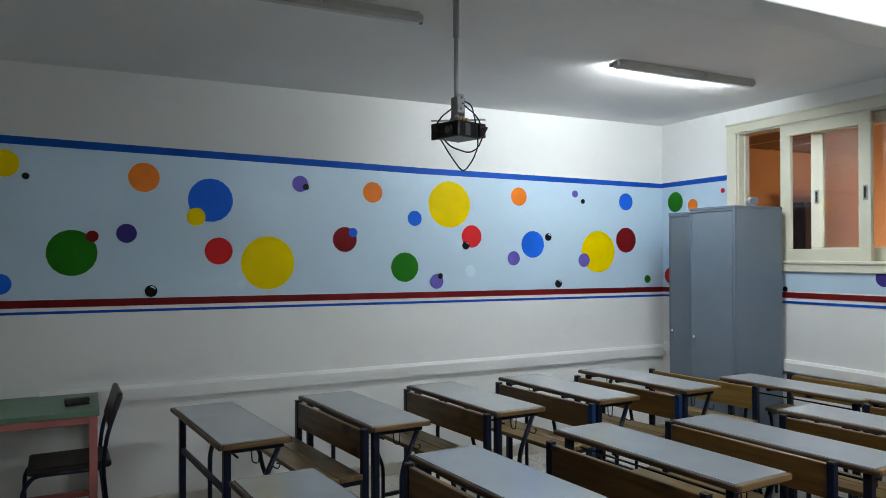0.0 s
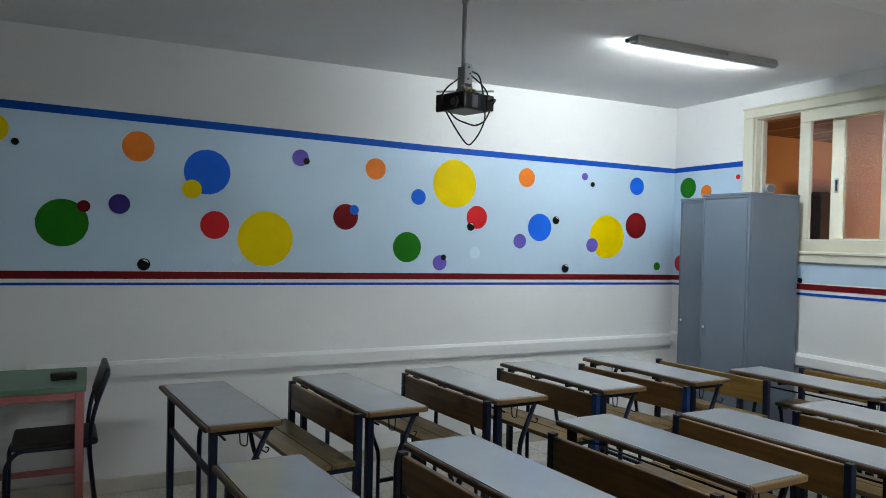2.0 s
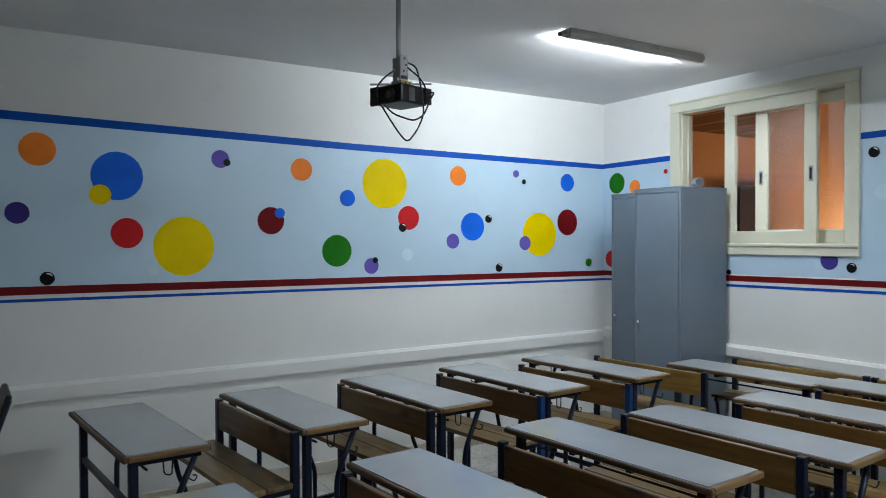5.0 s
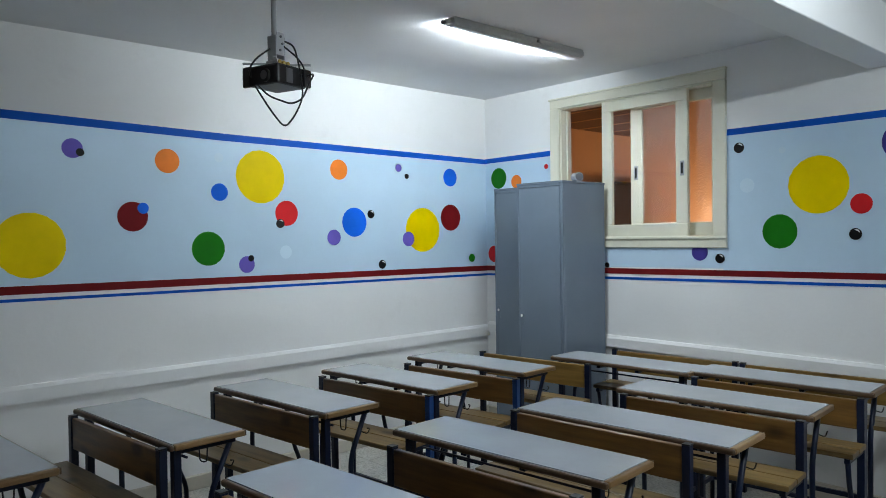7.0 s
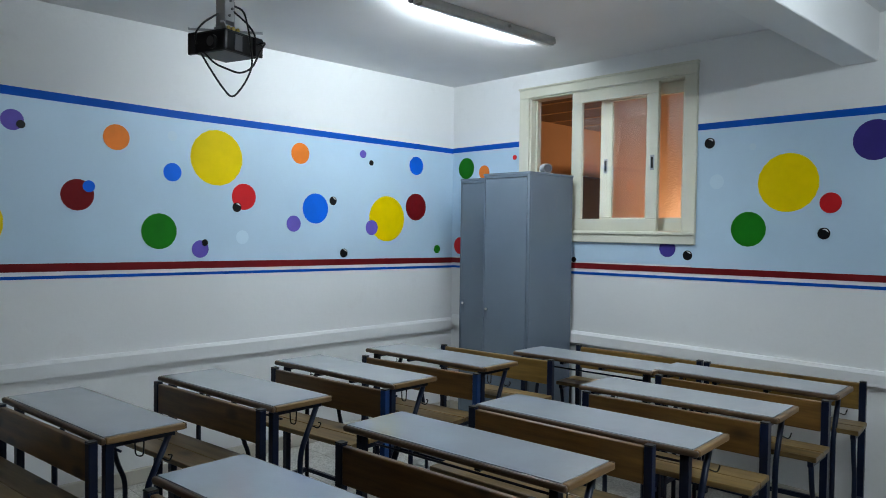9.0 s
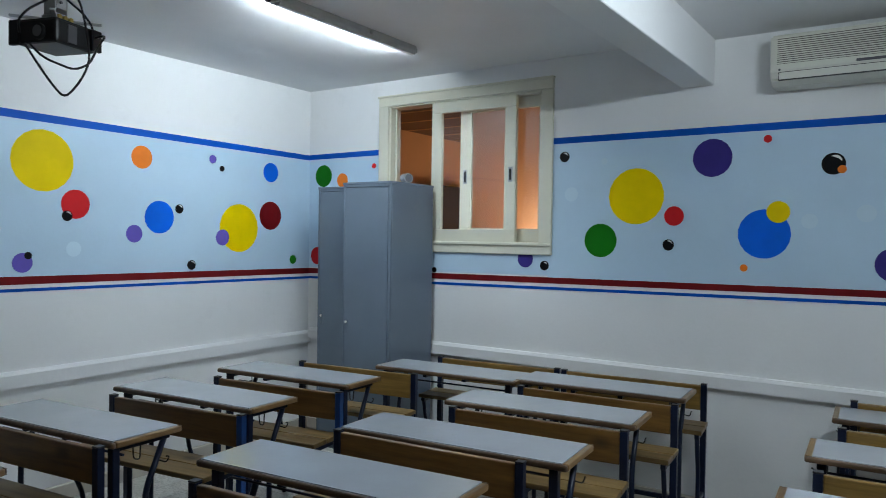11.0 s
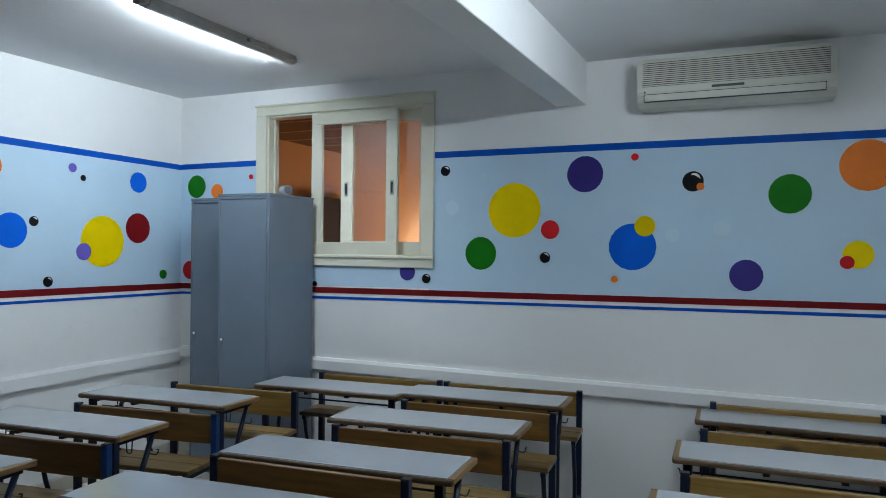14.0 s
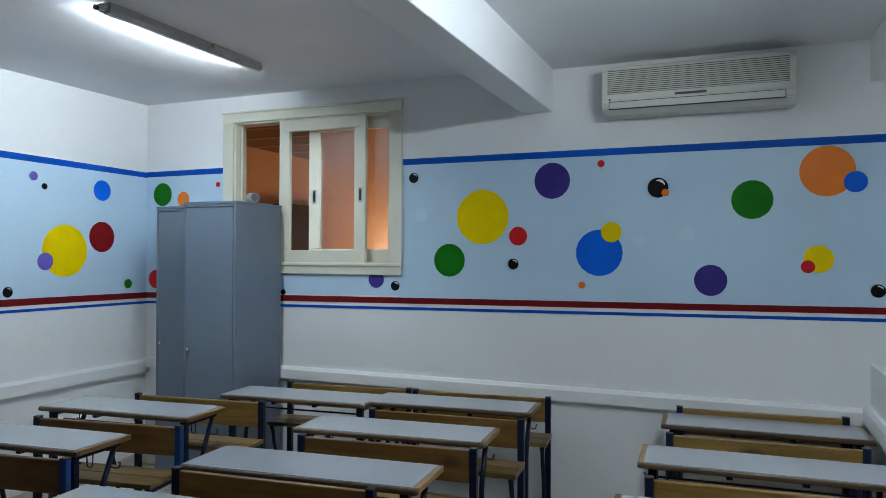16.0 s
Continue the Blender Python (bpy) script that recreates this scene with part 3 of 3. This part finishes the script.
# ---- projector ----
def projector():
    t = thing("projector", "black video projector hanging upside down on a grey pole", "projector", (1.525, 2.825, 0), 17)
    t.scale.x = t.scale.y = 0.94
    part("pole", rod(B(), (-0.012, 0, 2.25), (-0.012, 0, 2.60), 0.0105), BRACKET, t)
    part("upper_pole", rod(B(), (-0.012, 0, 2.53), (-0.012, 0, ZC - 0.008), 0.0155), BRACKET, t, "grey outer pole")
    part("ceiling_plate", box(B(), (-0.06, -0.05, ZC - 0.008), (0.04, 0.05, ZC), 0.002), BRACKET, t)
    b = B()
    box(b, (-0.026, -0.022, 2.19), (-0.022, 0.022, 2.272), 0.001)
    box(b, (0.018, -0.022, 2.19), (0.022, 0.022, 2.272), 0.001)
    box(b, (-0.0255, -0.0225, 2.186), (0.0215, 0.0225, 2.191), 0.001)
    box(b, (-0.0215, -0.022, 2.205), (0.0175, -0.018, 2.285), 0.001)
    part("bracket", b, BRACKET, t, "pale metal bracket with bolts")
    part("mount_block", box(B(), (-0.03, -0.028, 2.166), (0.026, 0.028, 2.186), 0.004, 2), BRACKET, t)
    for x, z in ((-0.006, 2.222), (0.006, 2.246), (-0.002, 2.27)):
        part("bolt", rod(B(), (x, -0.021, z), (x, -0.026, z), 0.0045, 8), PLASTIC_DARK, t)
    for x in (-0.026, -0.004, 0.018):
        part("wing_nut", rod(B(), (x, -0.03, 2.176), (x, -0.042, 2.176), 0.0075, 6), BRASS, t, "yellow brass nut")
    for a in (-50, 40):
        part("bracket_arm", box(B(), (-0.125, -0.007, 2.172), (0.125, 0.007, 2.178), 0.001), BRACKET, t, "flat grey metal arm").rotation_euler.z = radians(a)
    part("body", box(B(), (-0.078, -0.078, 2.092), (0.078, 0.078, 2.162), 0.009, 2), BLACK, t, "black plastic projector case")
    part("lens_ring", rod(B(), (-0.07, -0.02, 2.122), (-0.09, -0.02, 2.122), 0.022, 20), BLACK, t)
    part("lens", rod(B(), (-0.085, -0.02, 2.122), (-0.091, -0.02, 2.122), 0.016, 20), PLASTIC_DARK, t)
    part("side_flap", box(B(), (-0.085, 0.055, 2.090), (-0.07, 0.095, 2.160), 0.003), BLACK, t)
    part("socket_panel", box(B(), (-0.035, -0.0795, 2.1), (0.0, -0.0765, 2.15), 0.001), PLASTIC_DARK, t)
    part("corner_flap", box(B(), (0.05, -0.09, 2.096), (0.09, -0.076, 2.158), 0.003), BLACK, t)
    turn = Matrix.Rotation(radians(-17 - 27.8), 3, "Z")

    def hang(u, w, z):
        p = turn @ Vector((u, -w, 0))
        return (p.x, p.y, z)
    loops = [
        [(0.03, 0.03, 2.25), (0.06, 0.08, 2.225), (0.077, 0.12, 2.145), (0.089, 0.12, 2.045), (0.063, 0.12, 1.985), (0.022, 0.12, 1.935), (-0.013, 0.12, 1.975), (-0.047, 0.11, 2.025), (-0.08, 0.08, 2.082)],
        [(-0.067, 0.08, 2.082), (-0.033, 0.1, 2.045), (0.047, 0.11, 2.018), (0.087, 0.11, 2.038), (0.113, 0.09, 2.098), (0.135, 0.06, 2.137), (0.107, 0.02, 2.135)],
        [(-0.025, 0.02, 2.225), (-0.073, 0.05, 2.185), (-0.1, 0.05, 2.15), (-0.095, 0.03, 2.12)],
        [(0.02, 0.0, 2.245), (0.073, 0.02, 2.2), (0.1, 0.02, 2.165), (0.1, 0.0, 2.13)],
    ]
    for pts in loops:
        part("cable", tube(B(), rounded([hang(*p) for p in pts], 0.05, 4), 0.0036, 6), BLACK, t, "loose black cable")
    part("feed_cable", tube(B(), [(0.008, 0.014, ZC - 0.01), (0.006, 0.016, 2.55), (0.012, 0.02, 2.26)], 0.003, 6), BLACK, t)


projector()


# ---- air conditioner ----
def air_conditioner():
    t = thing("air_conditioner", "aged white wall air conditioner high on the wall", "air conditioner", (XE, 0.945, 2.38))
    t.scale.z = 0.93
    w, d = 0.49, 0.19
    prof = [(0, 0.292), (-d * 0.72, 0.292), (-d * 0.95, 0.275), (-d, 0.25), (-d, 0.075), (-d * 0.93, 0.03), (-d * 0.7, 0.0), (0, 0.0)]
    b = prism(B(), [(x, z) for x, z in prof], 1, -w, w)
    bmesh.ops.bevel(b, geom=b.edges[:], offset=0.008, segments=2, affect="EDGES")
    part("body", b, PLASTIC, t, "aged white plastic casing")
    # dark sheet: the shade between the slats is put into its colour
    part("grille_back", box(B(), (-d - 0.0015, -w + 0.03, 0.115), (-d + 0.004, w - 0.03, 0.262)), GRILLE, t)
    me = mesh_of("grille_slat", box(B(), (-d - 0.006, -w + 0.028, -0.003), (-d + 0.001, w - 0.028, 0.003)), PLASTIC)
    for k in range(13):
        s = part("grille_slat", me, PLASTIC, t)
        s.location.z = 0.12 + 0.0115 * k
    for y in (-w + 0.03, w - 0.03):
        part("grille_rib", box(B(), (-d - 0.0045, y - 0.003, 0.113), (-d, y + 0.003, 0.264)), PLASTIC, t)
    part("display", box(B(), (-d - 0.004, -0.06, 0.086), (-d + 0.002, 0.10, 0.1), 0.001), PLASTIC_DARK, t, "dark display strip")
    # no opening here: a black sheet gives the gap its shade
    part("flap_gap", box(B(), (-d - 0.001, -w + 0.05, 0.026), (-d * 0.9, w - 0.04, 0.071)), BLACK, t)
    part("flap", box(B(), (-d - 0.003, -w + 0.053, 0.029), (-d * 0.9, w - 0.043, 0.068), 0.002), PLASTIC, t)
    part("badge", rod(B(), (-d - 0.002, w - 0.045, 0.084), (-d + 0.001, w - 0.045, 0.084), 0.006), PLASTIC_DARK, t)


air_conditioner()


# ---- lockers ----
def locker(x, y, w, d, h):
    t = thing("locker", "grey painted steel locker with a closed door", "locker", (x, y, 0), group="steel lockers")
    b = B()
    box(b, (0.016, 0, 0.0), (d, w, h), 0.003)
    part("body", b, STEEL, t)
    for lo, hi in (((0, 0, 0), (0.016, 0.022, h)), ((0, w - 0.012, 0), (0.016, w, h)), ((0, 0.022, h - 0.03), (0.016, w - 0.012, h)), ((0, 0.022, 0), (0.016, w - 0.012, 0.06))):
        part("front_frame", box(B(), lo, hi, 0.002), STEEL, t)
    door = part("door", box(B(), (0.0015, 0.0265, 0.064), (0.0145, w - 0.0145, h - 0.035), 0.002), STEEL, t)
    part("lock", rod(B(), (0.003, w - 0.045, h * 0.507), (-0.014, w - 0.045, h * 0.507), 0.010), CHROME, door, "chrome cylinder lock")
    part("lock_plate", box(B(), (-0.001, w - 0.056, h * 0.472), (0.003, w - 0.034, h * 0.524), 0.001), STEEL, door)
    for z in (0.3, h * 0.52, h * 0.86):
        part("hinge", rod(B(), (0.0, 0.0232, z), (0.0, 0.0232, z + 0.05), 0.0035), STEEL, door)
    part("rim", box(B(), (-0.004, -0.003, h - 0.012), (d + 0.002, w + 0.002, h + 0.004), 0.002), STEEL, t)
    return t


locker(4.145, 3.655, 0.417, 0.485, 1.926)
locker(4.345, 4.08, 0.415, 0.29, 1.918)

b_roll = thing("tape_roll", "silvery grey roll with a dark core lying on the locker", "roll", (4.37, 3.70, 1.93), 65)
b = B()
ring = [(0.034 * math.cos(a), 0.034 * math.sin(a)) for a in [2 * math.pi * k / 24 for k in range(24)]]
prism(b, [(y, z + 0.034) for y, z in ring], 0, -0.03, 0.03)
part("wrap", b, GREY_METAL, b_roll, "silvery wrapped roll")
# solid rod; the shade of the hollow is put into its dark colour
part("core", rod(B(), (-0.032, 0, 0.034), (0.032, 0, 0.034), 0.027, 16), PLASTIC_DARK, b_roll, "dark hollow core")


# ---- school desks and benches ----
def school_desk(label, H=0.77, border=0.0062, tie=False):
    """A two-seat desk on a bent tube frame. The corner of its top is at the local origin; border: the width of its northern edging."""
    t = thing("school_desk", label, "desk", group="school desks")
    W, D = 0.925, 0.325
    def sloped(b):
        """The top rises slightly to the west."""
        for v in b.verts:
            v.co.z += 0.006 * (1 - v.co.x / D) - 0.001
        return b
    part("desktop", sloped(box(B(), (0.014, -W + 0.02, H - 0.020), (D - 0.006, -border, H + 0.0008))), LAMINATE, t, "light grey laminate top")
    for lo, hi, m, r in (((-0.006, -W - 0.004, H - 0.024), (0.0142, 0.0, H), EDGE, 0.009), ((D - 0.0062, -W, H - 0.023), (D, 0, H), EDGE, 0.002),
                         ((0.0142, -W - 0.004, H - 0.024), (D - 0.0062, -W + 0.0202, H), EDGE_X, 0.006), ((0.0142, -border - 0.0002, H - 0.023), (D - 0.0062, 0, H), EDGE_X, 0.002)):
        part("edging", sloped(box(B(), lo, hi, r, 3)), m, t, "worn wooden edging")
    for s, y in ((-1, -W + 0.055), (1, -0.055)):
        part("front_post", box(B(), (0.03, y - 0.016, 0), (0.062, y + 0.016, H - 0.012), 0.002), TUBE_BLUE, t)
        part("top_rail", sloped(box(B(), (0.03, y - 0.015, H - 0.050), (D - 0.025, y + 0.015, H - 0.0225), 0.002)), TUBE_BLUE, t)
        part("rear_leg", tube(B(), rounded([(D - 0.04, y, H - 0.04), (D - 0.135, y, H - 0.24), (D - 0.135, y, 0.0)], 0.05, 6), 0.0125, 10), TUBE_BLUE, t, "bent navy tube leg")
        part("runner", box(B(), (0.062, y - 0.011, 0.12), (D - 0.145, y + 0.011, 0.145), 0.002), TUBE_BLUE, t)
        part("hook", tube(B(), rounded([(D - 0.075, y + s * 0.01, H - 0.13), (D - 0.06, y + s * 0.035, H - 0.14), (D - 0.05, y + s * 0.04, H - 0.115), (D - 0.07, y + s * 0.045, H - 0.11)], 0.015, 4), 0.003, 6), BLACK, t, "black wire bag hook")
        part("wire_loop", tube(B(), rounded([(0.17, y - s * 0.05, H - 0.03), (0.175, y - s * 0.05, H - 0.115), (0.205, y - s * 0.05, H - 0.125), (0.21, y - s * 0.05, H - 0.03)], 0.015, 4), 0.003, 6), BLACK, t)
    part("shelf_rod", rod(B(), (0.10, -W + 0.07, H - 0.075), (0.10, -0.07, H - 0.075), 0.005, 8), TUBE_BLUE, t)
    for y in (-W * 0.36, -W * 0.64):
        part("cross_strut", sloped(box(B(), (0.03, y - 0.012, H - 0.044), (D - 0.03, y + 0.012, H - 0.0205), 0.002)), TUBE_BLUE, t)
    if tie:
        part("front_tie", box(B(), (0.036, -W + 0.072, H - 0.225), (0.056, -0.072, H - 0.198), 0.002), TUBE_BLUE, t)
    part("foot_tie", box(B(), (0.18, -W + 0.068, 0.122), (0.20, -0.068, 0.143), 0.002), TUBE_BLUE, t)
    return t


def school_bench(post_mat, label, board=PINE):
    """A bench with a backrest. The backrest's top corner is at the local origin; the seat reaches to the west of it."""
    t = thing("school_bench", label, "bench", group="school benches")
    W, H = 0.835, 0.772
    for y in (-0.016, -W + 0.016):
        part("back_post", box(B(), (0.0, y - 0.016, 0), (0.032, y + 0.016, H), 0.002), post_mat if y < -0.4 else TUBE_BLUE, t, "square tube post")
        part("post_cap", box(B(), (-0.001, y - 0.017, H), (0.033, y + 0.017, H + 0.006), 0.002), BLACK, t)
        part("seat_rail", box(B(), (-0.225, y - 0.012, 0.525), (0.0, y + 0.012, 0.55), 0.002), TUBE_BLUE, t)
        part("front_leg", tube(B(), rounded([(-0.21, y, 0.53), (-0.19, y, 0.43), (-0.15, y, 0.34), (-0.15, y, 0.0)], 0.08, 5), 0.0115, 10), TUBE_BLUE, t, "bent navy tube bench leg")
        part("side_bar", box(B(), (-0.145, y - 0.010, 0.16), (0.0, y + 0.010, 0.182), 0.002), TUBE_BLUE, t)
    part("foot_bar", box(B(), (0.006, -W + 0.032, 0.10), (0.026, -0.032, 0.125), 0.002), TUBE_BLUE, t)
    for lo, hi in (((-0.235, -W - 0.01, 0.55), (-0.123, 0.01, 0.573)), ((-0.119, -W - 0.01, 0.55), (-0.004, 0.01, 0.573))):
        part("seat_plank", box(B(), lo, hi, 0.004, 2), SEAT_PINE, t, "worn varnished pine seat plank")
    part("backrest", box(B(), (0.004, -W + 0.0325, 0.63), (0.028, -0.0325, 0.768), 0.005, 2), board, t, "varnished pine backrest board")
    return t


DESKS = [
    # along the wall
    (0.489, 4.152, 6.2), (1.181, 4.153, 6.0), (1.859, 4.153, 6.0), (2.519, 4.154, 5.6), (3.166, 4.154, 5.6),
    # in the middle
    (0.552, 2.774, 5.6), (1.268, 2.778, 5.6), (2.038, 2.856, 5.6), (2.66, 2.746, 5.4), (3.335, 2.675, 5.4), (4.0, 2.648, 4.6), (3.85, 3.53, 5.0),
]
NAVY_BENCHES = [
    (1.135, 4.07, 7.0), (1.805, 4.08, 7.0),
    (1.20, 2.68, 5.5), (1.88, 2.69, 5.5), (2.61, 2.735, 5.0), (3.225, 2.578, 6.0), (3.845, 2.545, 4.5),
]
PIER_DESKS = [(2.755, 1.118, 3.2), (3.486, 1.112, 3.0), (4.215, 1.088, 2.6)]
YELLOW_BENCHES = [(3.66, 3.99, 7.0), (4.425, 2.555, 6.0), (4.345, 3.405, 6.5), (3.20, 1.05, 4.0), (3.915, 1.038, 4.0), (4.55, 1.038, 4.0)]
BLUE_BENCHES = [(2.42, 4.03, 8.0), (3.015, 4.0, 8.5)]
end_desk = school_desk("end school desk with grey laminate top and braced navy posts", tie=True)
end_desk.matrix_basis = pose(*DESKS[0][:2], 0, 0, 0, DESKS[0][2])
desk = school_desk("two-seat school desk with grey laminate top and navy tube frame")
desk.matrix_basis = pose(*DESKS[1][:2], 0, 0, 0, DESKS[1][2])
TALL = 1.013   # the desks along the wall stand a little higher
for x, y, a in DESKS[2:]:
    twin = copy_thing(desk, pose(x, y, 0, 0, 0, a))
    if 1.0 < x < 2.7 and y < 3:
        twin.scale.y = 1.06   # the longer desks
    if y > 4:
        twin.scale.z = TALL
desk.scale.z = end_desk.scale.z = TALL
low_desk = school_desk("lower two-seat school desk with a broad wooden end edging", 0.745, 0.024)
for k, (x, y, a) in enumerate(PIER_DESKS):
    twin = low_desk if k == 0 else copy_thing(low_desk, pose(x, y, 0, 0, 0, a))
    twin.matrix_basis = pose(x, y, 0, 0, 0, a)
    twin.scale.y = 1.02 if x > 4 else 1.06
for spots, mat, label, board in ((NAVY_BENCHES, TUBE_BLUE, "pine plank school bench with a navy tube frame", PINE),
                                 (BLUE_BENCHES, TUBE_BRIGHT, "pine plank school bench with one bright blue post", PINE),
                                 (YELLOW_BENCHES, TUBE_BLUE, "yellowish pine school bench with a navy tube frame", PALE_PINE)):
    bench = school_bench(mat, label, board)
    bench.matrix_basis = pose(*spots[0][:2], 0, 0, 0, spots[0][2])
    for x, y, a in spots[1:]:
        copy_thing(bench, pose(x, y, 0, 0, 0, a))


# ---- teacher's corner ----
def teacher_table():
    t = thing("teacher_table", "worn green topped table with a pink metal frame", "table", (0.15, 4.315, 0), 0)
    L, D, H = 1.3, 0.59, 0.77
    part("tabletop", box(B(), (-L, 0, H - 0.028), (0, D, H), 0.004, 2), GREEN_TOP, t, "worn green table top")
    for x in (-L + 0.01, -0.05):
        for y in (0.005, D - 0.045):
            part("leg", box(B(), (x, y, 0), (x + 0.04, y + 0.04, H - 0.028), 0.003), PINK, t)
    for y in (0.005, D - 0.045):
        part("apron", box(B(), (-L + 0.05, y + 0.002, H - 0.068), (-0.05, y + 0.038, H - 0.029), 0.003), PINK, t)
    for x in (-L + 0.01, -0.05):
        part("end_apron", box(B(), (x + 0.002, 0.045, H - 0.068), (x + 0.038, D - 0.045, H - 0.029), 0.003), PINK, t)
        part("stretcher", box(B(), (x + 0.005, 0.045, 0.16), (x + 0.035, D - 0.045, 0.19), 0.003), PINK, t)
    part("long_stretcher", box(B(), (-L + 0.05, D - 0.04, 0.16), (-0.05, D - 0.01, 0.19), 0.003), PINK, t)


teacher_table()


def chair():
    t = thing("chair", "black vinyl chair with navy tube frame tucked at the table", "chair", (0.005, 4.55, -0.0), 2)
    s = B()
    box(s, (-0.2, -0.18, 0.446), (0.2, 0.18, 0.482), 0.017, 4)
    part("seat", s, VINYL, t, "padded black vinyl seat")
    for y in (-0.17, 0.17):
        part("front_leg", tube(B(), rounded([(0.15, y, 0.445), (-0.17, y, 0.448), (-0.22, y, 0.38), (-0.225, y, 0.0)], 0.07, 6), 0.0115, 10), TUBE_BLUE, t, "bent navy tube leg")
        part("back_leg", tube(B(), rounded([(0.20, y, 0.0), (0.155, y, 0.45), (0.175, y, 0.62), (0.245, y, 0.82)], 0.1, 6), 0.0115, 10), TUBE_BLUE, t, "navy tube back post")
    b = B()
    box(b, (-0.014, -0.18, 0.0), (0.014, 0.18, 0.19), 0.012, 3)
    for v in b.verts:
        v.co.x += 0.03 * (v.co.y / 0.18) ** 2 * -1
        v.co = Matrix.Rotation(radians(17), 3, "Y") @ v.co + Vector((0.214, 0, 0.655))
    part("backrest", b, VINYL, t, "curved black backrest")
    part("cross_bar", rod(B(), (0.19, -0.17, 0.16), (0.19, 0.17, 0.16), 0.008), TUBE_BLUE, t)


chair()
brush = thing("board_duster", "worn black felt board duster lying on the table", "duster", (0.04, 4.53, 0.77), 8)
part("handle", box(B(), (-0.06, -0.022, 0), (0.06, 0.022, 0.016), 0.003, 2), BLACK, brush)
part("felt", box(B(), (-0.062, -0.024, 0.016), (0.062, 0.024, 0.04), 0.006, 2), VINYL, brush)

# ---- floor tiles ----
TILE = 0.30
tile_mesh = mesh_of("tile", box(B(), (0.001, 0.001, -0.012), (TILE - 0.001, TILE - 0.001, 0.0), 0.0008), TERRAZZO)
rest = []
for i in range(math.ceil((XE - XW) / TILE)):
    for j in range(math.ceil((YN - YS) / TILE)):
        x, y = XE - TILE * (i + 1), YN - TILE * (j + 1)
        if x > -0.6 and y > 0.7:
            o = part("tile", tile_mesh, TERRAZZO, FLOOR)
            o.location = (x, y, 0)
        else:
            rest.append((x, y))
bm = B()
for x, y in rest:
    v = [bm.verts.new((x + a, y + b, z)) for z in (-0.012, 0) for a, b in ((0.001, 0.001), (TILE - 0.001, 0.001), (TILE - 0.001, TILE - 0.001), (0.001, TILE - 0.001))]
    for f in ((4, 5, 6, 7), (0, 1, 5, 4), (1, 2, 6, 5), (2, 3, 7, 6), (3, 0, 4, 7)):
        bm.faces.new([v[k] for k in f])
tagged(part("tiles", bm, TERRAZZO, FLOOR, "further terrazzo tiles"), kind="stuff")
